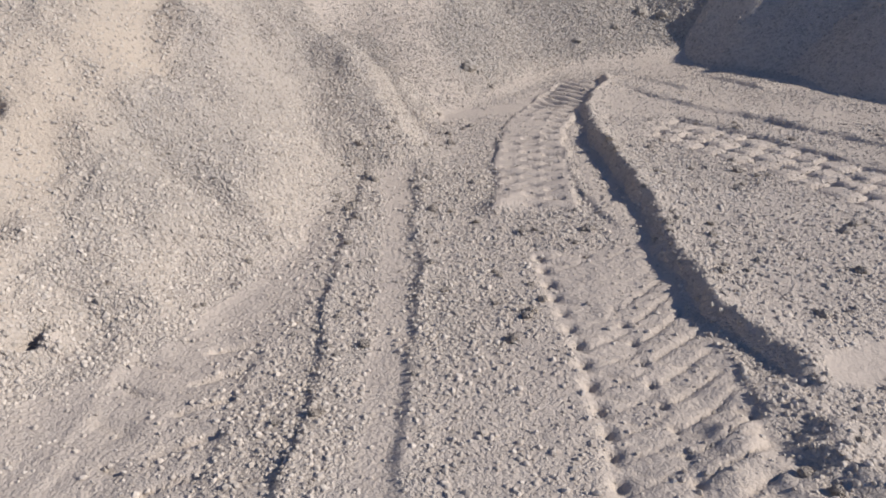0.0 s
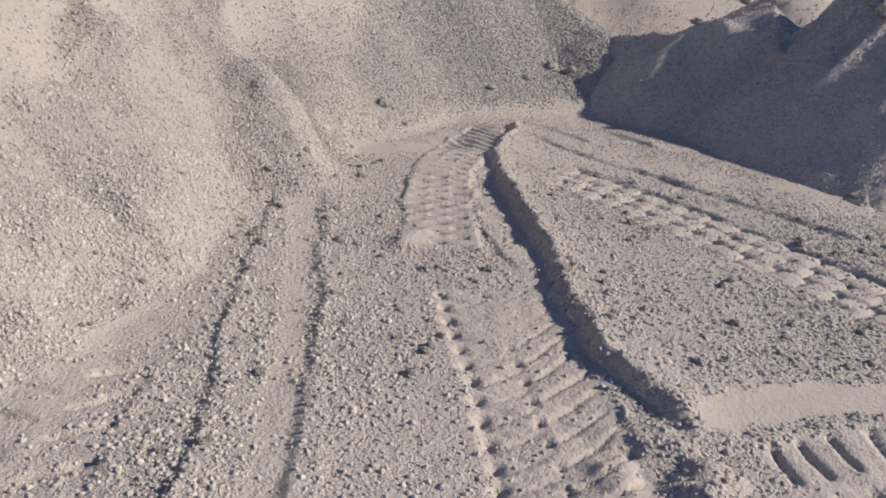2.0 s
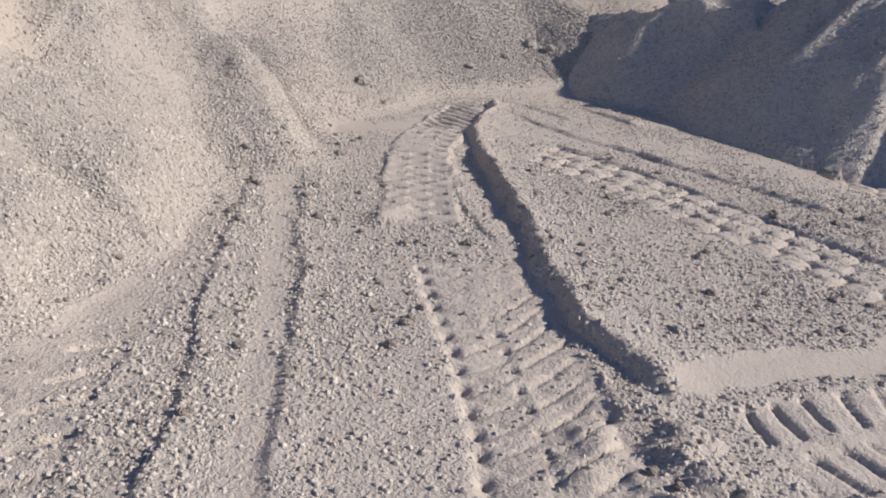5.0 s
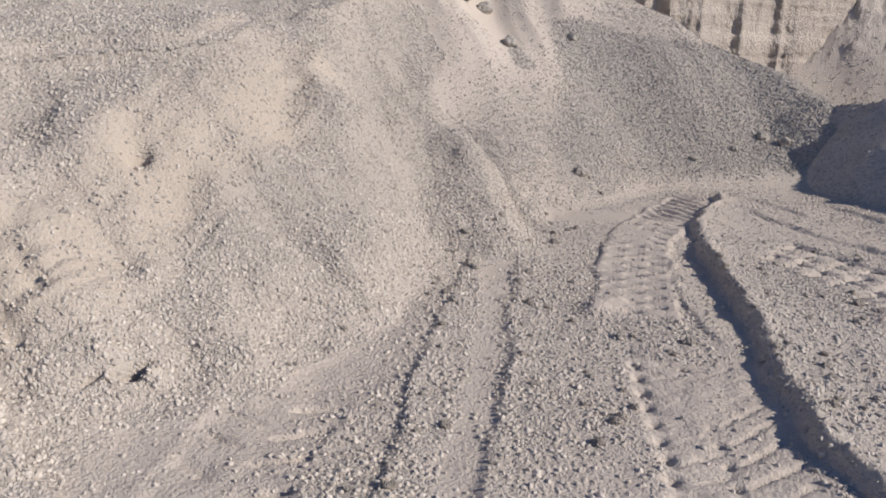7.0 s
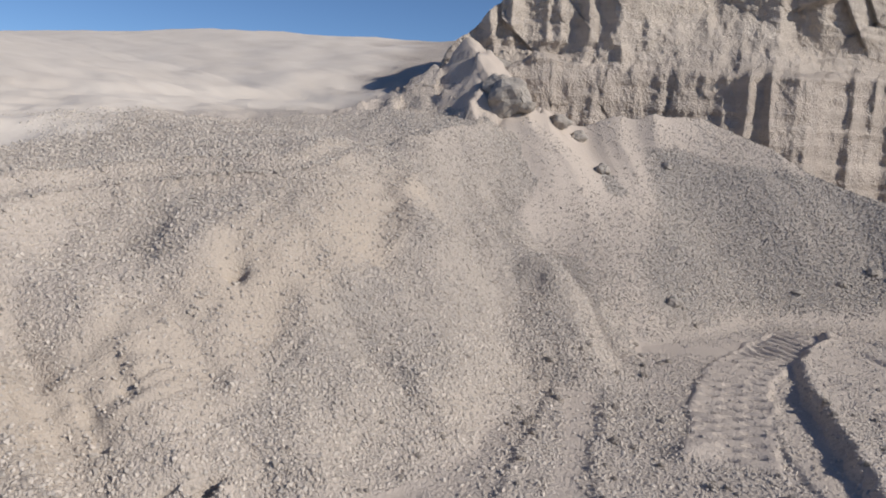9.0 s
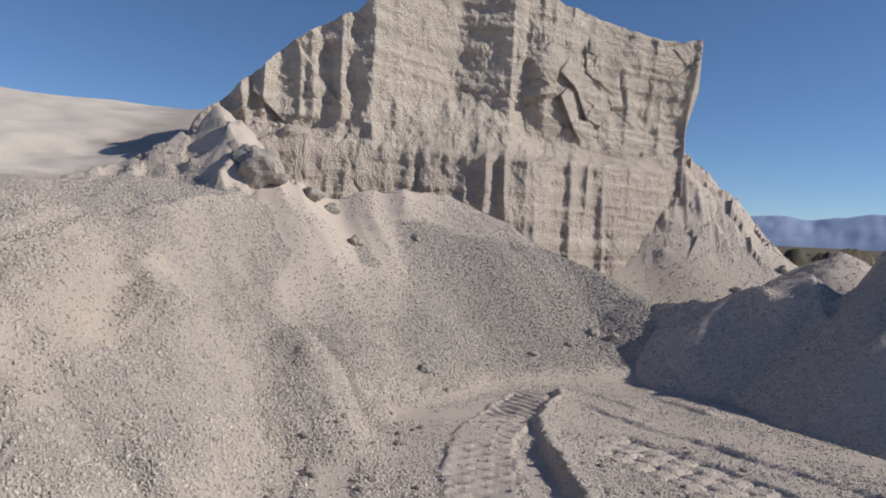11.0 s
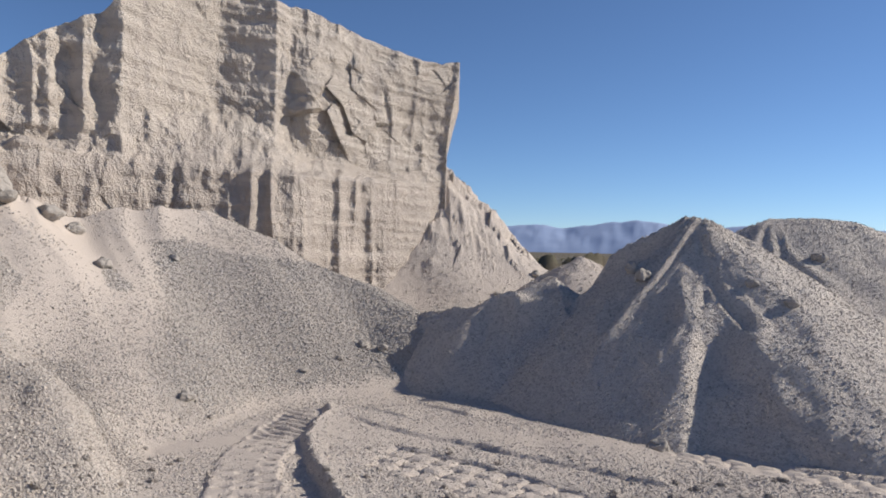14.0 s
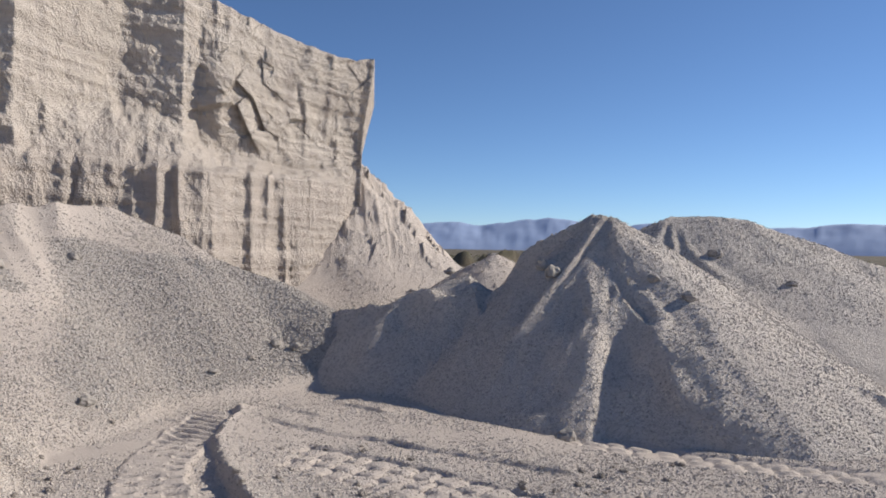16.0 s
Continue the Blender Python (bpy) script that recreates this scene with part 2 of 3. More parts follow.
    fade = smooth(0, 0.5, X + 4.2) * smooth(0, 0.6, 8.6 - Y) * smooth(0, 0.5, Y)
    z[yard] += zy * fade
    dust[yard] = np.clip(np.maximum(dust[yard], dy), 0, 1)
    # talus under the cliff
    t = ridge(wx, wy, TALUS, 0.60)
    across, down = 0.65 * x + 0.75 * y, 0.75 * x - 0.65 * y
    left = smooth(-3.6, -4.6, x + 0.05 * y)
    t = t + (0.015 + 0.11 * left) * ridged(across * 0.7 + 0.1 * vnoise(x, y, 13), down * 0.12, 3, 12) * smooth(0, 0.7, t)
    dust = np.where(t > 0.1, np.clip(dust + 0.42 * left * ridged(across * 1.1 + 0.2 * vnoise(x, y, 17), down * 0.1, 2, 18), 0, 1), dust)
    z = softmax(z, t, 0.10)
    grey = smooth(0.02, 0.2, t) * smooth(-0.5, -0.2, along(x, y, [(-3.1, 5.9), (-3.75, 7.2), (-5.0, 8.9), (-5.4, 9.6)])[0] - 0.15) * smooth(0.32, 0.42, np.interp(np.degrees(np.arctan2(x, y)), [-40, -26, -19, -15], [2.05, 1.95, 1.75, 2.2]) - z + 0.1 * vnoise(x * 2, y * 2, 15)) * (x < -0.4)
    flank = ridge(wx, wy, SCREE, 1.05) + 0.11 * ridged(x * 1.6 + 0.5 * y, (x - y) * 0.3, 4, 14) + 0.12 * facets(x * 2.2, y * 2.2, 16) - 0.12
    apron = ridge(wx, wy, SCREE, 0.62) - 0.95
    z = softmax(softmax(z, flank, 0.10), apron, 0.3)
    z = z + 1.55 * np.exp(-np.clip(((x - 1.2) / 3.0) ** 2 + ((y - 32) / 3.5) ** 2, 0, 50)) * (1 + 0.25 * fbm(x * 1.5, y * 1.5, 3, 45))
    z = softmax(z, 1.58 - 0.6 * np.hypot(x - 0.6, (y - 12.4) * 0.7) + 0.04 * fbm(x * 2, y * 2, 3, 47), 0.15)
    rubble = ridge(wx, wy, RUBBLE, 0.8) + 0.10 * facets(x * 2.4, y * 2.4, 48) + 0.06 * fbm(x * 4, y * 4, 3, 49)
    # bank and hill on the left
    d, s, zz = along(x, y, BANK)
    q = d + 0.28 * fbm(x * 0.7, y * 0.7, 3, 21) + 0.12 * ridged(s * 1.3, d * 0.15, 2, 22) * smooth(0, 0.8, d)
    q = q + 0.27 * ridged(across * 0.9 + 0.15 * vnoise(x * 1.1, y * 1.1, 26), down * 0.2, 2, 27) * smooth(0.0, 0.7, d) * smooth(2.0, 4.0, y)
    crest = np.interp(y, [0, 1.5, 2.6, 4.5, 6.3, 10.4, 15, 32], [1.1, 1.23, 1.38, 1.58, 1.9, 3.3, 4.5, 5.6])
    bank = crest - 0.70 * np.clip(q, 0, None) + 0.06 * fbm(x * 2.3, y * 2.3, 3, 28)
    up = np.clip(-q, 0, None)
    hill = crest + 0.10 * up + 0.09 * np.clip(up - 2.2, 0, None) + 0.05 * fbm(x * 1.5, y * 1.5, 3, 23)
    hill = hill + 0.09 * smooth(0.16, 0.30, up + 0.15 * fbm(x * 1.2, y * 1.2, 3, 46)) * smooth(5, 3, y)
    hill = -softmax(-hill, -(3.9 + 1.0 * smooth(1, 12, y) + 0.03 * up + 0.13 * fbm(x * 0.2, y * 0.2, 3, 29)), 0.8)
    b = np.where(q > 0, bank, hill)
    z = softmax(z, b, 0.12)
    z = softmax(z, rubble, 0.08)
    slope_here = smooth(0.05, 0.4, b) * smooth(-0.2, 0.6, q)
    band, along_band, _ = along(x, y, BAND)
    tan = slope_here * smooth(0.42, 0.16, np.abs(band) + 0.10 * fbm(x * 1.8, y * 1.8, 4, 24)) * (0.8 + 0.2 * vnoise(x * 2.5, y * 2.5, 35))
    z = z + 0.05 * slope_here * smooth(-0.15, -0.35, band + 0.1 * fbm(x * 3, y * 3, 3, 36)) * smooth(-1.2, -0.5, band) - 0.014 * slope_here * ridged(band * 7 + 0.5 * vnoise(x * 2, y * 2, 37), along_band * 1.6, 3, 38) * smooth(0.7, 0.3, np.abs(band))
    streak = ridged(across * 1.1 + 0.25 * vnoise(x * 0.8, y * 0.8, 39), down * 0.10, 2, 43)
    for hx, hy, rx, ry, deep in ((-2.74, 1.29, 0.03, 0.08, 0.16), (-2.78, 1.14, 0.02, 0.06, 0.07), (-2.69, 1.36, 0.06, 0.06, -0.05), (-2.82, 1.22, 0.05, 0.06, -0.04), (-3.66, 1.91, 0.05, 0.07, 0.14), (-3.18, 0.98, 0.16, 0.03, 0.05), (-3.3, 1.15, 0.14, 0.03, 0.04)):
        z = z - deep * np.exp(-(((x - hx) / rx) ** 2 + ((y - hy) / ry) ** 2) ** 2)
    grey = grey * (t >= z - 0.08)
    dust = np.where(b >= z - 0.05, np.clip(0.10 + 0.55 * tan + 0.95 * smooth(1.6, 3.2, up + 0.8 * fbm(x * 0.6, y * 0.6, 3, 44)) + 0.18 * fbm(x, y, 3, 25) + 0.28 * streak * slope_here * smooth(2.5, 4.0, y), 0, 1), dust)
    # Bank slope gravel toned down to a greyer mix, outside the tan band.
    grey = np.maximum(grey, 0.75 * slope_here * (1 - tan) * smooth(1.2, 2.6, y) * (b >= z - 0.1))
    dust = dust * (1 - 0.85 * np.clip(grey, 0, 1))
    rough = 0.006 * fbm(x * 9, y * 9, 3, 41) * (1 - 0.8 * dust) * smooth(30, 12, r)
    # Pale dusty hill, its tone raised to stand for sun on the slope.
    pale = smooth(1.4, 3.0, up + 0.9 * fbm(x * 0.6, y * 0.6, 3, 44)) * (b >= z - 0.05)
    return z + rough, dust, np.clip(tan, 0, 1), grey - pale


# ---- materials ----
def nodes(name):
    m = bpy.data.materials.new(name)
    m.use_nodes = True
    nt = m.node_tree
    bsdf = nt.nodes["Principled BSDF"]
    bsdf.inputs["Specular IOR Level"].default_value = 0.15
    bsdf.inputs["Roughness"].default_value = 0.95
    return m, nt, bsdf


def add(nt, kind, **vals):
    n = nt.nodes.new(kind)
    for k, v in vals.items():
        if k in n.inputs:
            n.inputs[k].default_value = v
    return n


def mix(nt, fac, a, b, mode="MIX"):
    n = nt.nodes.new("ShaderNodeMix")
    n.data_type, n.blend_type = "RGBA", mode
    for sock, v in ((n.inputs[0], fac), (n.inputs[6], a), (n.inputs[7], b)):
        if isinstance(v, (int, float)):
            sock.default_value = v
        elif isinstance(v, tuple):
            sock.default_value = (*v, 1)
        else:
            nt.links.new(v, sock)
    return n.outputs[2]


def ramp(nt, fac, lo, hi):
    n = nt.nodes.new("ShaderNodeMapRange")
    n.inputs[1].default_value, n.inputs[2].default_value = lo, hi
    nt.links.new(fac, n.inputs[0])
    return n.outputs[0]


def tex(nt, kind, coord, scale, detail=4.0):
    n = nt.nodes.new(kind)
    n.inputs["Scale"].default_value = scale
    if "Detail" in n.inputs:
        n.inputs["Detail"].default_value = detail
    nt.links.new(coord, n.inputs["Vector"])
    return n


def gravel_material(name, stone_a, stone_b, dust_rgb, tan_rgb, size=45.0, relief=0.012):
    m, nt, bsdf = nodes(name)
    co = nt.nodes.new("ShaderNodeTexCoord").outputs["Object"]
    at_d, at_t = nt.nodes.new("ShaderNodeAttribute"), nt.nodes.new("ShaderNodeAttribute")
    at_d.attribute_name, at_t.attribute_name = "dust", "tan"
    v = tex(nt, "ShaderNodeTexVoronoi", co, size)
    v2 = tex(nt, "ShaderNodeTexVoronoi", co, size * 2.6)
    big = tex(nt, "ShaderNodeTexNoise", co, 1.1, 5)
    fine = tex(nt, "ShaderNodeTexNoise", co, 130, 3)
    hue = nt.nodes.new("ShaderNodeSeparateColor")
    nt.links.new(v.outputs["Color"], hue.inputs[0])
    stones = mix(nt, hue.outputs[0], stone_a, stone_b)
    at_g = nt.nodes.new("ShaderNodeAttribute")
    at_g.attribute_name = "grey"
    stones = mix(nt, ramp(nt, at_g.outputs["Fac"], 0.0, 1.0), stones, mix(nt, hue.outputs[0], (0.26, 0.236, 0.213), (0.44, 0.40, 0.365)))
    sep = nt.nodes.new("ShaderNodeSeparateXYZ")
    nt.links.new(co, sep.inputs[0])
    stones = mix(nt, ramp(nt, big.outputs[0], 0.35, 0.7), stones, mix(nt, 0.35, stones, dust_rgb))
    d = nt.nodes.new("ShaderNodeMath")
    d.operation = "ADD"
    d.use_clamp = True
    nt.links.new(at_d.outputs["Fac"], d.inputs[0])
    nt.links.new(ramp(nt, fine.outputs[0], 0.62, 0.9), d.inputs[1])
    col = mix(nt, d.outputs[0], stones, dust_rgb)
    # Grey below zero: hill dust, whitened as if by direct sun.
    col = mix(nt, ramp(nt, at_g.outputs["Fac"], -0.1, -1.0), col, mix(nt, ramp(nt, big.outputs[0], 0.3, 0.7), (0.60, 0.54, 0.48), (0.68, 0.62, 0.555)))
    col = mix(nt, at_t.outputs["Fac"], col, mix(nt, ramp(nt, fine.outputs[0], 0.3, 0.7), tan_rgb, tuple(c * 0.85 for c in tan_rgb)))
    scrub = tex(nt, "ShaderNodeTexNoise", co, 0.15, 6)
    col = mix(nt, ramp(nt, sep.outputs[1], 22, 26), col, mix(nt, ramp(nt, scrub.outputs[0], 0.42, 0.55), (0.19, 0.155, 0.115), (0.10, 0.09, 0.06)))
    nt.links.new(col, bsdf.inputs["Base Color"])
    h = nt.nodes.new("ShaderNodeMath")
    h.operation = "MULTIPLY_ADD"
    nt.links.new(v2.outputs["Distance"], h.inputs[0])
    h.inputs[1].default_value = 0.5
    nt.links.new(v.outputs["Distance"], h.inputs[2])
    k = nt.nodes.new("ShaderNodeMath")
    k.operation = "MULTIPLY_ADD"
    nt.links.new(fine.outputs[0], k.inputs[0])
    k.inputs[1].default_value = 0.4
    nt.links.new(h.outputs[0], k.inputs[2])
    b = nt.nodes.new("ShaderNodeBump")
    b.invert = True
    b.inputs["Distance"].default_value = relief
    st = nt.nodes.new("ShaderNodeMapRange")
    st.inputs[3].default_value, st.inputs[4].default_value = 0.95, 0.25
    nt.links.new(at_d.outputs["Fac"], st.inputs[0])
    nt.links.new(st.outputs[0], b.inputs["Strength"])
    nt.links.new(k.outputs[0], b.inputs["Height"])
    nt.links.new(b.outputs[0], bsdf.inputs["Normal"])
    return m


DUST, TAN = (0.485, 0.421, 0.369), (0.495, 0.425, 0.357)
GROUND = gravel_material("pumice gravel", (0.33, 0.29, 0.257), (0.57, 0.505, 0.45), DUST, TAN, 42.0, 0.014)
HEAP = gravel_material("grey gravel heap", (0.26, 0.234, 0.208), (0.60, 0.54, 0.482), (0.53, 0.468, 0.412), TAN, 34, 0.012)


def stone_material(name, lo, hi, relief=0.006, scale=60):
    m, nt, bsdf = nodes(name)
    co = nt.nodes.new("ShaderNodeTexCoord").outputs["Object"]
    geo = nt.nodes.new("ShaderNodeNewGeometry")
    n = tex(nt, "ShaderNodeTexNoise", co, scale, 5)
    col = mix(nt, geo.outputs["Random Per Island"], lo, hi)
    col = mix(nt, ramp(nt, n.outputs[0], 0.3, 0.75), col, mix(nt, 0.4, col, (0.55, 0.51, 0.46)))
    nt.links.new(col, bsdf.inputs["Base Color"])
    b = add(nt, "ShaderNodeBump", Strength=0.6, Distance=relief)
    nt.links.new(n.outputs[0], b.inputs["Height"])
    nt.links.new(b.outputs[0], bsdf.inputs["Normal"])
    return m


STONE = stone_material("loose pumice", (0.35, 0.308, 0.273), (0.61, 0.545, 0.485))
ROCK = stone_material("pale rock", (0.27, 0.245, 0.22), (0.36, 0.325, 0.29), 0.04, 16)


def cliff_material():
    m, nt, bsdf = nodes("layered tuff")
    tc = nt.nodes.new("ShaderNodeTexCoord").outputs["Object"]
    flat, tall = nt.nodes.new("ShaderNodeMapping"), nt.nodes.new("ShaderNodeMapping")
    flat.inputs["Scale"].default_value = (0.35, 0.35, 5.0)
    tall.inputs["Scale"].default_value = (3.0, 3.0, 0.45)
    nt.links.new(tc, flat.inputs[0])
    nt.links.new(tc, tall.inputs[0])
    strata = tex(nt, "ShaderNodeTexNoise", flat.outputs[0], 1.4, 5)
    runs = tex(nt, "ShaderNodeTexNoise", tall.outputs[0], 1.2, 5)
    pits = tex(nt, "ShaderNodeTexNoise", tc, 9, 8)
    grain = tex(nt, "ShaderNodeTexVoronoi", tc, 30)
    col = mix(nt, ramp(nt, strata.outputs[0], 0.35, 0.65), (0.46, 0.405, 0.353), (0.56, 0.50, 0.442))
    pos = nt.nodes.new("ShaderNodeSeparateXYZ")
    nt.links.new(tc, pos.inputs[0])
    wav = nt.nodes.new("ShaderNodeMath")
    wav.operation = "MULTIPLY_ADD"
    nt.links.new(runs.outputs[0], wav.inputs[0])
    wav.inputs[1].default_value = 2.2
    nt.links.new(pos.outputs[2], wav.inputs[2])
    col = mix(nt, ramp(nt, wav.outputs[0], 4.8, 3.6), col, mix(nt, ramp(nt, strata.outputs[0], 0.4, 0.65), (0.43, 0.373, 0.328), (0.52, 0.455, 0.40)))
    col = mix(nt, ramp(nt, runs.outputs[0], 0.5, 0.75), col, (0.40, 0.35, 0.315))
    col = mix(nt, ramp(nt, pits.outputs[0], 0.55, 0.8), col, (0.40, 0.345, 0.295))
    nt.links.new(col, bsdf.inputs["Base Color"])
    b0 = add(nt, "ShaderNodeBump", Strength=0.5, Distance=0.04)
    nt.links.new(strata.outputs[0], b0.inputs["Height"])
    b1 = add(nt, "ShaderNodeBump", Strength=0.8, Distance=0.045)
    nt.links.new(b0.outputs[0], b1.inputs["Normal"])
    nt.links.new(pits.outputs[0], b1.inputs["Height"])
    b2 = add(nt, "ShaderNodeBump", Strength=0.8, Distance=0.03)
    nt.links.new(grain.outputs["Distance"], b2.inputs["Height"])
    nt.links.new(b1.outputs[0], b2.inputs["Normal"])
    nt.links.new(b2.outputs[0], bsdf.inputs["Normal"])
    return m


CLIFF = cliff_material()


# Mountain rock lightened and blued: air haze is put into the base colour.
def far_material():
    m, nt, bsdf = nodes("far range with painted haze")
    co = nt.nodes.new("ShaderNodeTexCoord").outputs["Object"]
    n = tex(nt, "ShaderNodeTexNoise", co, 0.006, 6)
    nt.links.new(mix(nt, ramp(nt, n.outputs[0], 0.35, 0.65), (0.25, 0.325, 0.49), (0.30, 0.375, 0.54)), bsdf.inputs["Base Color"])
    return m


FAR = far_material()


# ---- meshes ----
def mesh_from(name, verts, faces, material, smooth_faces=True, attrs=()):
    me = bpy.data.meshes.new(name)
    verts, faces = np.asarray(verts, np.float32), np.asarray(faces, np.int32)
    k = faces.shape[1]
    me.vertices.add(len(verts))
    me.vertices.foreach_set("co", verts.ravel())
    me.loops.add(faces.size)
    me.loops.foreach_set("vertex_index", faces.ravel())
    me.polygons.add(len(faces))
    me.polygons.foreach_set("loop_start", np.arange(0, faces.size, k, dtype=np.int32))
    me.polygons.foreach_set("use_smooth", np.full(len(faces), smooth_faces))
    for key, values in attrs:
        me.attributes.new(key, "FLOAT", "POINT").data.foreach_set("value", np.asarray(values, np.float32).ravel())
    me.update(calc_edges=True)
    me.materials.append(material)
    return me


def grid_faces(rows, cols):
    i = np.arange(rows * cols).reshape(rows, cols)
    return np.stack([i[:-1, :-1], i[:-1, 1:], i[1:, 1:], i[1:, :-1]], -1).reshape(-1, 4)


def spaced(stops):
    """Coordinates with even steps between the inner stops and ever wider ones outside."""
    out = []
    for (a, step), (b, _) in zip(stops[1:-2], stops[2:-1]):
        out += list(np.arange(a, b - step / 2, step))
    out.append(stops[-2][0])
    head, g = [], out[1] - out[0]
    while out[0] - sum(head) > stops[0][0]:
        g = min(g * stops[0][1], 400)
        head.append(g)
    p, left = out[0], []
    for h in head:
        p -= h
        left.append(p)
    g, q, right = out[-1] - out[-2], out[-1], []
    while q < stops[-1][0]:
        g = min(g * stops[-2][1], 400)
        q += g
        right.append(q)
    return np.array(left[::-1] + out + right)


xs = spaced(((-3500, 1.10), (-8.2, 0.035), (-3.3, 0.014), (1.6, 0.03), (5.0, 1.10), (3500, 0)))
ys = spaced(((-3500, 1.10), (0.2, 0.03), (1.2, 0.014), (5.2, 0.022), (8.0, 0.035), (11.0, 0.075), (19.0, 1.10), (3500, 0)))
gx, gy = np.meshgrid(xs, ys)
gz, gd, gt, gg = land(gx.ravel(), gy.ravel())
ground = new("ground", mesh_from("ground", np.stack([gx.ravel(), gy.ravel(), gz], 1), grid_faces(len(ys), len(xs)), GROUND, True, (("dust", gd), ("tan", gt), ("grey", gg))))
tagged(ground, "pale pumice gravel quarry floor with wheel ruts and tyre prints", "ground", kind="structure")


# ---- cliff ----
def pl(u, pairs):
    a = np.array(pairs)
    return np.interp(u, a[:, 0], a[:, 1])


def make_cliff():
    # u runs along the face by bearing in degrees, then round the prow to the back
    nu = 620
    u = np.linspace(-48.5, 6, nu)
    az = np.minimum(u, -7.6)
    low = pl(u, [(-52, 10.6), (-46, 10.2), (-42, 10.0), (-38, 10.2), (-31, 10.8), (-25, 11.1), (-20, 11.5), (-17, 12.2), (-12, 13.8), (-8, 15.3)])
    upp = pl(u, [(-52, 10.9), (-46, 10.45), (-43.5, 10.6), (-40.5, 10.8), (-37, 11.0), (-32.6, 11.0), (-32.2, 11.1), (-26.0, 12.4), (-25.4, 12.45), (-23.5, 12.46), (-21.6, 12.45), (-20.5, 12.85), (-17, 13.45), (-13.5, 14.4), (-8, 15.6)])
    past = np.clip(u + 7.6, 0, None)
    sh_lo = pl(u, [(-52, 1.4), (-48.5, 1.6), (-44, 2.3), (-39, 2.9), (-35, 2.75), (-31, 2.75), (-25, 2.72), (-20, 2.72), (-13, 2.85), (-8, 2.95)])
    sh_hi = pl(u, [(-52, 1.5), (-48.5, 1.75), (-46, 2.5), (-43.5, 2.85), (-41.5, 2.95), (-40.2, 2.95), (-39, 3.0), (-35, 3.0), (-32, 3.35), (-25.5, 4.0), (-22, 3.6), (-19, 3.25), (-13, 3.2), (-8, 3.25)])
    top = pl(u, [(-52, 1.6), (-48.5, 1.9), (-47.3, 2.5), (-46, 2.97), (-43.4, 3.40), (-41.2, 3.80), (-40.3, 4.0), (-36.5, 4.6), (-32.6, 5.2), (-30, 5.6), (-25.7, 6.2), (-22.0, 5.9), (-19.5, 5.95), (-17.3, 5.85), (-14, 5.75), (-10, 5.65), (-9.2, 5.6), (-7.6, 5.75), (-4, 4.6), (6, 3.0)])
    v = np.concatenate([np.linspace(0, 1, 120), np.linspace(1, 2, 40)[1:], np.linspace(2, 3, 130)[1:], np.linspace(3, 4, 12)[1:]])
    U, V = np.meshgrid(u, v, indexing="ij")
    col = lambda a: a[:, None] + 0 * V
    w0, w1, w2, w3 = np.clip(V, 0, 1), np.clip(V - 1, 0, 1), np.clip(V - 2, 0, 1), np.clip(V - 3, 0, 1)
    z = -0.4 + (col(sh_lo) + 0.4) * w0 + (col(sh_hi) - col(sh_lo)) * w1 + (col(top) - col(sh_hi)) * w2 - 0.15 * w3
    d = col(low) + 0.30 * w0 + (col(upp) - col(low) - 0.30) * w1 + 0.12 * w2 + 4.5 * w3
    A = np.radians(col(az))
    # the prow leans out above and draws in at its waist
    lean = smooth(-14, -7.6, col(u)) * (0.25 * smooth(0.2, 1.0, w2) - 0.12)
    x = d * np.sin(A) + lean
    y = d * np.cos(A) + col(past) * 0.9
    x = x - col(past) * 0.24
    # relief: strata, flutes, blocks
    s = col(u) * 0.21
    wall_lo, wall_up = smooth(0.0, 0.1, w0) * (1 - smooth(0, 0.3, w1)), smooth(0.0, 0.15, w2) * (1 - w3)
    flutes = 0.16 * ridged(s * 1.9 + 0.10 * vnoise(s * 3, z * 0.8, 3), z * 0.12, 2, 51) * smooth(-26, -22, col(u)) + 0.06 * ridged(s * 2.2, z * 0.2, 3, 52)
    blocks = 0.13 * fbm(s * 0.8, z * 0.6, 3, 53) + 0.10 * ridged(s * 1.1 + z * 0.3, z * 0.7, 2, 54) * smooth(-24, -19, col(u)) * smooth(0.7, 0.3, w2)
    blocks = blocks + (0.07 + 0.08 * smooth(-22, -19, col(u))) * facets(s * 0.9 + 0.2 * z, z * 0.7, 62) + 0.018 * facets(s * 4 + 3, z * 3, 63)
    flutes = flutes + 0.02 * facets(s * 3, z * 0.8, 64)
    broken = smooth(-20.5, -19, col(u)) * smooth(-11.5, -13.5, col(u)) * smooth(0.05, 0.15, w2) * smooth(0.65, 0.5, w2)
    blocks = blocks + 0.08 * facets(s * 2.1 + 0.6 * z, z * 1.5 - 0.4 * s, 66) * broken - 0.10 * np.exp(-((col(u) + 12.9 + 0.8 * (z - 4.4)) / 0.28) ** 2 - ((z - 4.4) / 0.35) ** 2)
    plane = 1 - 0.8 * smooth(-33.5, -32.4, col(u)) * smooth(-20.6, -21.8, col(u))
    blocks = blocks * plane
    strata = 0.035 * vnoise(s * 0.4, z * 5, 55) + 0.022 * vnoise(s * 0.5, z * 13, 56)
    fine = 0.030 * fbm(s * 5, z * 4, 4, 57, 0.6)
    push = wall_lo * flutes * (0.4 + 0.6 * smooth(0, 0.5, w0)) + wall_up * (blocks + 0.08 * plane * ridged(s * 2.5, z * 0.5, 2, 58)) + (wall_lo + wall_up) * strata + fine
    push = push + 0.05 * fbm(s * 5, z * 3, 4, 59) * (1 - wall_lo - wall_up)
    x, y = x - push * np.sin(A), y - push * np.cos(A)
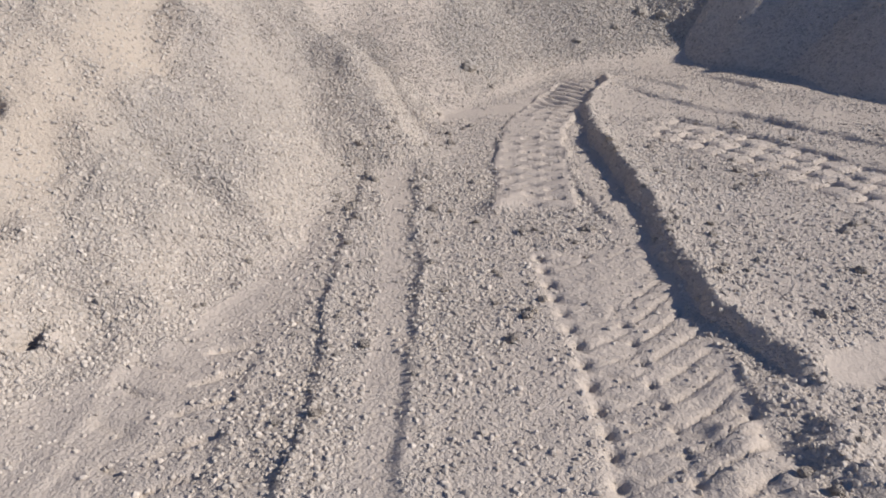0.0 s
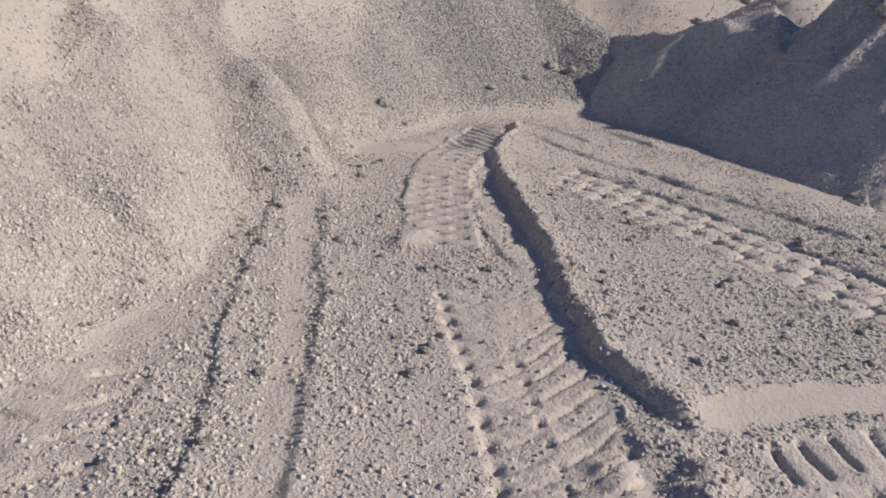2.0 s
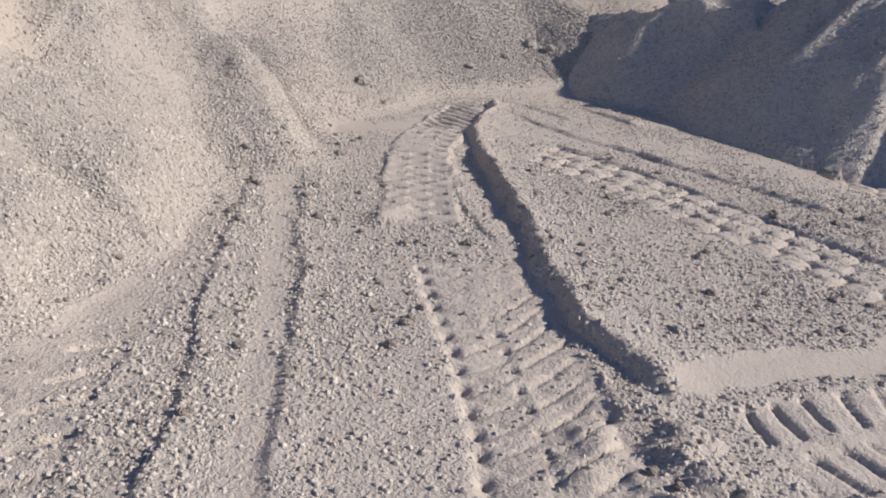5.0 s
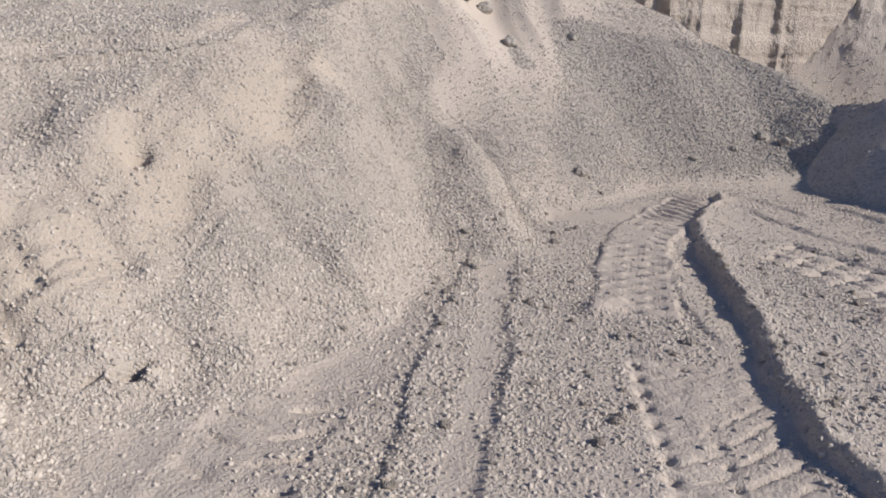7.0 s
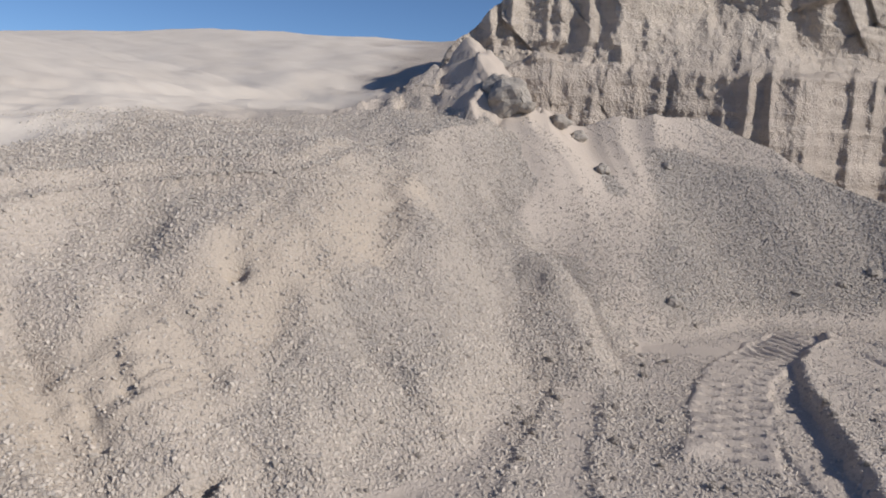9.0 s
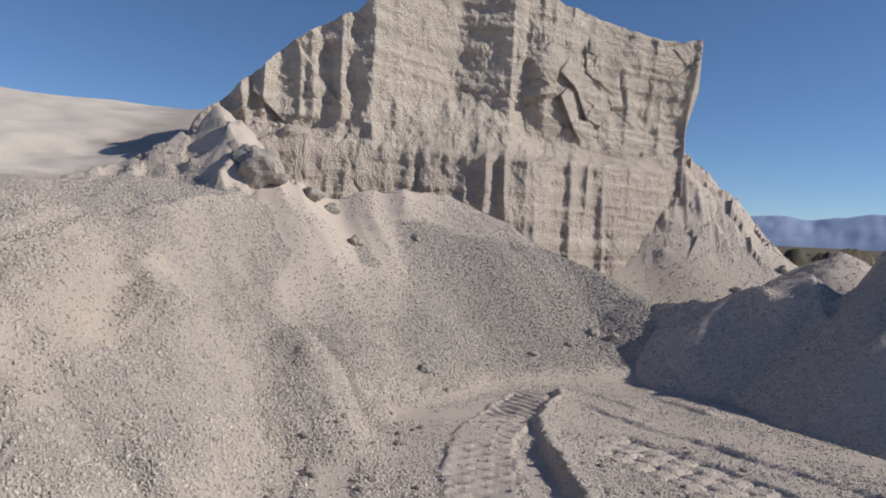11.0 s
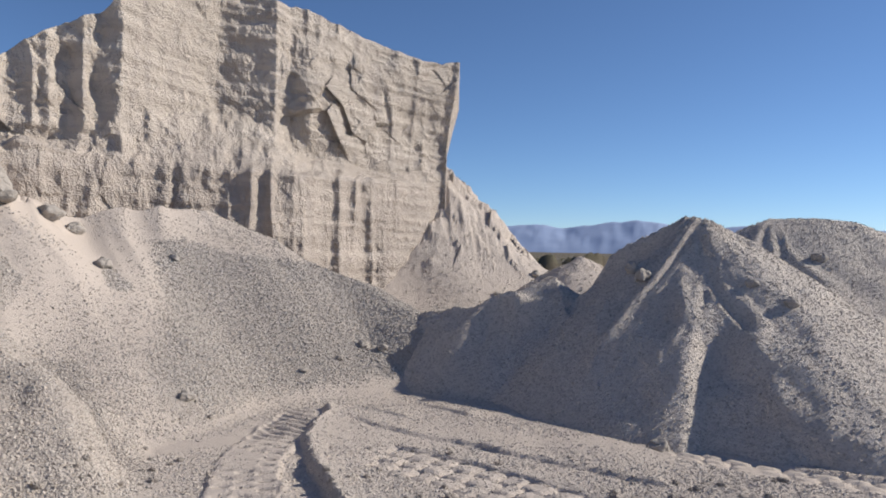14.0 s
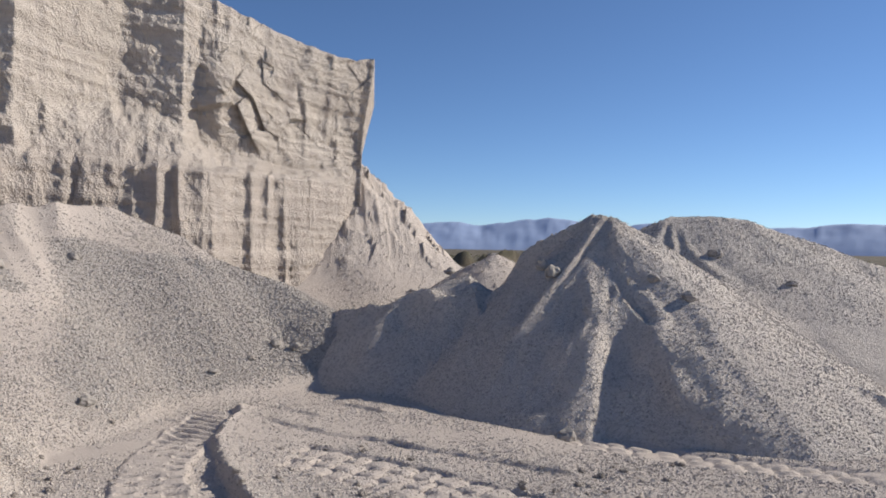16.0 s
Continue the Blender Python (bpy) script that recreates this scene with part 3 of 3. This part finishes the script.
    z = z + 0.07 * smooth(2.8, 3.0, V) * fbm(s * 1.7, s * 0, 5, 60) + 0.06 * smooth(0.9, 1.2, V) * smooth(2.2, 1.9, V) * fbm(s * 3, V * 2, 3, 61)
    verts = np.stack([x, y, z], -1).reshape(-1, 3)
    me = mesh_from("cliff", verts, grid_faces(nu, len(v))[:, ::-1], CLIFF)
    return tagged(new("cliff", me), "pale layered tuff cliff with fluted lower wall and notch", "cliff", kind="structure")


make_cliff()

# ---- heaps ----
APEX = (1.82, 9.08, 2.08)
HEAP_NEAR = [[(1.95, 9.06, 2.06), (1.77, 9.09, 2.08), (1.47, 9.15, 1.93), (1.06, 9.25, 1.71), (0.84, 9.32, 1.52)],
             [(0.60, 9.1, 0.98), (0.12, 9.1, 1.26), (-0.24, 8.95, 1.11), (-0.64, 8.87, 0.94), (-1.1, 9.05, 0.84), (-1.59, 9.29, 0.75), (-2.3, 9.9, 0.7)],
             [(1.77, 9.09, 2.08), (1.64, 8.5, 1.52), (1.82, 7.79, 1.15), (2.01, 7.12, 0.78), (2.12, 6.57, 0.45), (2.33, 6.18, 0.16)],
             [(0.12, 9.1, 1.26), (0.45, 8.36, 0.82), (0.77, 7.7, 0.5), (0.95, 7.2, 0.2)],
             [(1.95, 9.06, 2.06), (2.4, 8.95, 1.80), (2.93, 8.49, 1.35), (3.3, 7.82, 0.92), (3.61, 7.25, 0.59), (3.84, 7.0, 0.42), (4.6, 6.4, 0.05)]]
HEAP_FAR = [[(3.55, 12.0, 2.2), (4.2, 11.9, 2.25), (4.75, 11.7, 2.15), (6.2, 11.2, 1.55), (8.0, 10.5, 0.9)], [(4.4, 11.8, 2.2), (4.9, 10.4, 1.3)], [(4.75, 11.7, 2.15), (6.2, 9.9, 0.95), (7.6, 8.4, 0.25)]]


def heap_height(x, y, crests, slope, seed):
    wx, wy = x + 0.06 * fbm(x * 1.4, y * 1.4, 3, seed), y + 0.06 * fbm(x * 1.4, y * 1.4, 3, seed + 1)
    z = np.full(x.shape, -9.0)
    near = crests is HEAP_NEAR
    for k, c in enumerate(crests):
        z = softmax(z, ridge(wx, wy, c, slope * (2.5 if k == 0 and near else 1.05 if k == 2 and near else 0.9 if k == 4 else 1)), 0.02)
    px, py = crests[0][0][0], crests[0][0][1]
    if near:
        # the long even flank that slid down from the top
        bearing = np.degrees(np.arctan2(wx - APEX[0], APEX[1] - wy)) + 5 * fbm(x * 0.9, y * 0.9, 3, seed + 9)
        z = softmax(z, APEX[2] - np.interp(bearing, [-60, -40, -26, -13, 0, 8, 21, 43, 70, 180], [1.4, 1.10, 0.93, 0.83, 0.765, 0.65, 0.585, 0.575, 0.62, 0.75]) * np.hypot(wx - APEX[0], wy - APEX[1]), 0.03)
    top = max(p[2] for c in crests for p in c)
    z = -softmax(-z, np.full(x.shape, -top + 0.03), 0.08)
    th = np.arctan2(y - py, x - px)
    shade = smooth(0.35, -0.25, x - px + 0.25 * (y - py + 1))
    rills = ridged(th * 4.2 + 0.3 * vnoise(x * 2, y * 2, seed + 6), np.hypot(x - px, y - py) * 0.5, 3, seed + 2)
    return z + (0.010 + 0.045 * shade) * rills * smooth(-0.1, 0.5, z) + 0.006 * fbm(x * 6, y * 6, 4, seed + 3, 0.6)


def heap(crests, slope, box, step, seed, label):
    hx, hy = np.meshgrid(np.arange(box[0], box[2], step), np.arange(box[1], box[3], step))
    x, y = hx.ravel(), hy.ravel()
    z = heap_height(x, y, crests, slope, seed)
    g = land(x, y)[0]
    keep = z > g - 0.12
    z = np.maximum(z, g - 0.25)
    f = grid_faces(*hx.shape)
    f = f[keep[f].any(1)]
    used = np.unique(f)
    re = np.zeros(len(x), np.int64)
    re[used] = np.arange(len(used))
    dust = np.clip(0.12 + 0.25 * fbm(x, y, 3, seed + 5), 0, 1)
    zero = 0 * dust[used]
    me = mesh_from("spoil_heap", np.stack([x, y, z], 1)[used], re[f], HEAP, True, (("dust", dust[used]), ("tan", zero), ("grey", zero)))
    return tagged(new("spoil_heap", me), label, "spoil heap", "spoil heaps")


heap(HEAP_NEAR, 0.80, (-3.0, 4.4, 7.0, 12.0), 0.028, 200, "tall grey gravel heap with sharp crests on the quarry floor")
heap(HEAP_FAR, 0.52, (-0.5, 6.5, 11.5, 16.5), 0.05, 220, "round-topped grey gravel heap behind the taller one")


# ---- far range ----
def range_mesh(name, az0, az1, dist, peaks, seed, label):
    a = np.linspace(az0, az1, 420)
    h = dist * np.tan(np.radians(np.clip(peaks(a), 0.05, None)))
    rows = []
    for k in range(16):
        up = min(k / 12, 1.0) if k <= 12 else 1 - (k - 12) * 0.25
        spur = ridged(a * 0.9, a * 0 + 0.12 * k, 4, seed)
        dd = dist * (1 + 0.012 * k) - dist * 0.003 * spur * math.sin(math.pi * min(k, 12) / 12)
        rows.append(np.stack([dd * np.sin(np.radians(a)), dd * np.cos(np.radians(a)), h * max(up, -0.02) ** 0.8 * (1 + 0.012 * k) * (1 + 0.03 * spur * (up < 0.99)) + 1.6 * up - 1], 1))
    v = np.concatenate(rows)
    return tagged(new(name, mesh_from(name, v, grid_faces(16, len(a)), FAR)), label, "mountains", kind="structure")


range_mesh("backdrop", -30, 70, 2800, lambda a: 2.25 + 0.4 * fbm(a * 0.16, a * 0, 5, 301) + 0.3 * np.exp(-((a - 5.5) / 2.5) ** 2) + 0.3 * np.exp(-((a - 28) / 4) ** 2), 300, "desert mountains on the horizon, blue haze painted into their colour")


# ---- single rocks ----
def rock(x, y, size, flat, turn, seed, label):
    bm = bmesh.new()
    bmesh.ops.create_icosphere(bm, subdivisions=4, radius=1)
    for v in bm.verts:
        p = v.co.copy()
        n = noise.noise(p * 1.1 + Vector((seed * 3.7, 0, 0))) * 0.38 + noise.noise(p * 2.6 + Vector((0, seed * 1.9, 0))) * 0.16 + noise.noise(p * 7 + Vector((0, 0, seed))) * 0.05
        c = noise.cell_vector(p * 1.3 + Vector((seed, seed, seed)))
        v.co = p * (1 + n) + (c - Vector((0.5, 0.5, 0.5))) * 0.22
    for v in bm.verts:
        v.co = Vector((v.co.x * size, v.co.y * size * 0.8, v.co.z * size * flat))
    bmesh.ops.smooth_vert(bm, verts=bm.verts, factor=0.35, use_axis_x=True, use_axis_y=True, use_axis_z=True)
    me = bpy.data.meshes.new("rock")
    bm.to_mesh(me)
    bm.free()
    me.materials.append(ROCK)
    px, py = np.array([x]), np.array([y])
    z = max(land(px, py)[0][0], heap_height(px, py, HEAP_NEAR, 0.80, 200)[0], heap_height(px, py, HEAP_FAR, 0.52, 220)[0])
    ob = new("rock", me)
    ob.matrix_world = pose(x, y, z + size * flat * 0.35, 0, 0, turn)
    return tagged(ob, label, "rock", "loose rocks")


ON_YARD, ON_TALUS, ON_HEAP, ON_BANK = "pale angular rock lying on the quarry floor", "weathered rock lodged in the gravel slope", "lump of rock on the gravel heap", "large weathered block at the foot of the cliff"
for k, (x, y, size, flat, label) in enumerate(((1.03, 6.2, 0.10, 0.75, ON_YARD), (-3.08, 5.95, 0.08, 0.6, ON_YARD), (-4.75, 7.2, 0.12, 0.6, ON_TALUS), (-4.4, 8.1, 0.085, 0.6, ON_TALUS), (-2.14, 8.5, 0.07, 0.7, ON_TALUS),
                                               (-1.9, 8.55, 0.075, 0.7, ON_TALUS), (-2.3, 8.05, 0.05, 0.7, ON_TALUS), (-2.55, 7.55, 0.06, 0.5, ON_TALUS), (-5.65, 7.5, 0.16, 0.6, ON_TALUS), (-5.5, 7.75, 0.11, 0.7, ON_TALUS),
                                               (2.5, 7.6, 0.08, 0.7, ON_HEAP), (3.8, 10.6, 0.10, 0.7, ON_HEAP), (4.55, 9.8, 0.08, 0.7, ON_HEAP), (1.15, 8.3, 0.10, 0.8, ON_HEAP), (1.05, 8.6, 0.10, 0.8, ON_HEAP), (2.2, 7.9, 0.07, 0.7, ON_HEAP),
                                               (-5.95, 6.85, 0.30, 0.85, ON_BANK), (-6.25, 7.0, 0.26, 0.8, ON_BANK), (-7.5, 7.5, 0.24, 0.8, ON_BANK), (-7.6, 8.3, 0.40, 0.9, ON_BANK), (-7.1, 7.9, 0.28, 0.8, ON_BANK), (-0.2, 15.0, 0.12, 0.7, ON_TALUS), (-0.9, 13.8, 0.09, 0.6, ON_TALUS))):
    rock(x, y, size, flat, 47 * k, k + 1, label)


# ---- single stones near the ruts ----
def stone_shape(seed):
    bm = bmesh.new()
    bmesh.ops.create_icosphere(bm, subdivisions=2, radius=1)
    for v in bm.verts:
        p = v.co.copy()
        v.co = p * (1 + 0.35 * noise.noise(p * 1.3 + Vector((seed * 5.1, 0, 0))) + 0.12 * noise.noise(p * 4 + Vector((0, seed * 2.3, 0))))
        v.co.z *= 0.7
    me = bpy.data.meshes.new("stone")
    bm.to_mesh(me)
    bm.free()
    me.materials.append(SINGLE)
    return me


def single_material():
    m, nt, bsdf = nodes("single pumice stone")
    co = nt.nodes.new("ShaderNodeTexCoord").outputs["Object"]
    n = tex(nt, "ShaderNodeTexNoise", co, 2.5, 6)
    own = nt.nodes.new("ShaderNodeObjectInfo").outputs["Random"]
    col = mix(nt, own, (0.40, 0.353, 0.313), (0.60, 0.535, 0.475))
    col = mix(nt, ramp(nt, n.outputs[0], 0.35, 0.7), col, mix(nt, 0.5, col, (0.30, 0.26, 0.225)))
    nt.links.new(col, bsdf.inputs["Base Color"])
    b = add(nt, "ShaderNodeBump", Strength=0.7, Distance=0.3)
    nt.links.new(n.outputs[0], b.inputs["Height"])
    nt.links.new(b.outputs[0], bsdf.inputs["Normal"])
    return m


SINGLE = single_material()
shapes = [stone_shape(k) for k in range(8)]
rng = np.random.default_rng(77)
sx, sy = rng.uniform(-3.0, 2.0, 900), rng.uniform(1.2, 6.0, 900)
sz, sdust, _, _ = land(sx, sy)
ok = [i for i in range(900) if sdust[i] < 0.4 and abs(sx[i] + 0.3) < 0.7 + 0.8 * sy[i]][:220]
for i in ok:
    size = 0.014 + 0.018 * rng.uniform() ** 2
    ob = new("stone", shapes[int(rng.integers(8))])
    ob.matrix_world = pose(sx[i], sy[i], sz[i] + 0.25 * size, rng.uniform(-25, 25), rng.uniform(-25, 25), rng.uniform(0, 360)) @ Matrix.Scale(size, 4)
    tagged(ob, "larger angular pumice stone lying among the yard gravel", "stone", "larger stones on the quarry floor")


# ---- loose stones ----
def solid(fine):
    bm = bmesh.new()
    if fine:
        bmesh.ops.create_icosphere(bm, subdivisions=1, radius=1)
    else:
        for p in ((1, 0, 0), (-1, 0, 0), (0, 1, 0), (0, -1, 0), (0, 0, 1), (0, 0, -1)):
            bm.verts.new(p)
        bmesh.ops.convex_hull(bm, input=bm.verts)
    bm.verts.index_update()
    v = np.array([p.co[:] for p in bm.verts])
    f = np.array([[p.index for p in q.verts] for q in bm.faces])
    bm.free()
    return v, f


def stone_mesh(name, places, sizes, material, rng, fine):
    sv, sf = solid(fine)
    n = len(places)
    q = rng.normal(size=(n, 4))
    q /= np.linalg.norm(q, axis=1)[:, None]
    w, x, y, z = q.T
    R = np.stack([1 - 2 * (y * y + z * z), 2 * (x * y - z * w), 2 * (x * z + y * w), 2 * (x * y + z * w), 1 - 2 * (x * x + z * z), 2 * (y * z - x * w), 2 * (x * z - y * w), 2 * (y * z + x * w), 1 - 2 * (x * x + y * y)], 1).reshape(n, 3, 3)
    v = sv[None] * (1 + 0.22 * rng.uniform(-1, 1, (n, len(sv), 1))) * rng.uniform(0.6, 1.15, (n, 1, 3)) * sizes[:, None, None]
    v = np.einsum("nij,nkj->nki", R, v) + places[:, None, :]
    f = (sf[None] + (np.arange(n) * len(sv))[:, None, None]).reshape(-1, 3)
    return mesh_from(name, v.reshape(-1, 3), f, material, False)


def pick_size(n, lo, hi, rng):
    return lo * (hi / lo) ** (rng.uniform(size=n) ** 2.0)


def scatter(name, count, box, keep, lo, hi, seed, fine, material, label, height=None):
    rng = np.random.default_rng(seed)
    x, y = rng.uniform(box[0], box[2], count), rng.uniform(box[1], box[3], count)
    z, dust, tan, grey = land(x, y)
    if height is not None:
        h = height(x, y)
        dust = np.where(h > z - 0.02, 0.1, 2.0)
        z = h
    m = keep(x, y, z, dust, rng.uniform(size=count), grey)
    x, y, z = x[m], y[m], z[m]
    s = pick_size(len(x), lo, hi, rng)
    return tagged(new(name, stone_mesh(name, np.stack([x, y, z + 0.06 * s], 1), s, material, rng, fine)), label, "gravel", kind="stuff")


GREYSTONE = stone_material("grey gravel", (0.26, 0.234, 0.210), (0.64, 0.576, 0.515))
BANKSTONE = stone_material("bank gravel", (0.29, 0.259, 0.232), (0.55, 0.492, 0.44))
scatter("yard_gravel", 66000, (-3.6, 0.3, 2.2, 4.2), lambda x, y, z, d, u, g: (u > d * 1.3) & (np.abs(x + 0.3) < 2.3 + 0.9 * y) & ((x < -1.2) | (y > 1.0)) & (z < 0.4), 0.005, 0.015, 5, True, STONE, "loose angular pumice pebbles strewn over the quarry floor")
scatter("yard_gravel", 90000, (-3.6, 4.2, 3.6, 7.9), lambda x, y, z, d, u, g: u > d * 1.3, 0.006, 0.016, 6, False, STONE, "loose angular pumice pebbles on the far side of the yard")
scatter("bank_gravel", 150000, (-7.6, 0.3, -2.4, 10.4), lambda x, y, z, d, u, g: (u > d * 0.9 + 0.1) & (z > 0.05) & (z < 2.5) & (g < 0.85), 0.007, 0.019, 7, False, BANKSTONE, "loose pale pumice pebbles lying on the sloping bank")
DARKSTONE = stone_material("dark grey gravel", (0.27, 0.245, 0.222), (0.48, 0.438, 0.40))
scatter("scree_gravel", 14000, (-5.0, 11.0, 1.8, 17.0), lambda x, y, z, d, u, g: (z > 0.2) & (u > 0.35), 0.008, 0.03, 11, False, STONE, "pale rubble on the scree beside the cliff")
scatter("talus_gravel", 50000, (-5.6, 6.0, -0.6, 10.6), lambda x, y, z, d, u, g: g > u, 0.010, 0.024, 8, False, DARKSTONE, "grey broken stones on the slope under the cliff")
scatter("heap_gravel", 70000, (-1.9, 4.9, 6.5, 10.2), lambda x, y, z, d, u, g: d < 1, 0.006, 0.016, 9, False, GREYSTONE, "grey broken stones covering the gravel heap", lambda x, y: heap_height(x, y, HEAP_NEAR, 0.80, 200))
scatter("heap_gravel", 25000, (1.5, 9.0, 9.0, 13.0), lambda x, y, z, d, u, g: d < 1, 0.007, 0.016, 10, False, GREYSTONE, "grey stones on the rounded heap behind", lambda x, y: heap_height(x, y, HEAP_FAR, 0.52, 220))


# ---- dry scrub on the plain ----
def scrub():
    rng = np.random.default_rng(31)
    pts, faces = [], []
    for k in range(160):
        d, a = rng.uniform(35, 140), radians(rng.uniform(26, 46) if k % 4 else rng.uniform(-2, 8))
        bx, by, br = d * math.sin(a), d * math.cos(a), rng.uniform(0.35, 0.9)
        bz = land(np.array([bx]), np.array([by]))[0][0]
        for _ in range(45):
            v = rng.normal(size=3)
            v = v / np.linalg.norm(v) * br * rng.uniform(0.3, 1.0)
            c = np.array([bx, by, bz + 0.45 * br]) + v * (1, 1, 0.6)
            n = len(pts)
            pts.extend(c + rng.normal(size=(3, 3)) * 0.10 * br)
            faces.append((n, n + 1, n + 2))
    m, nt, bsdf = nodes("dry scrub")
    geo = nt.nodes.new("ShaderNodeNewGeometry")
    nt.links.new(mix(nt, geo.outputs["Random Per Island"], (0.07, 0.075, 0.035), (0.20, 0.18, 0.085)), bsdf.inputs["Base Color"])
    tagged(new("scrub", mesh_from("scrub", pts, faces, m, False)), "dry olive and brown scrub on the plain", "scrub", kind="stuff")


scrub()
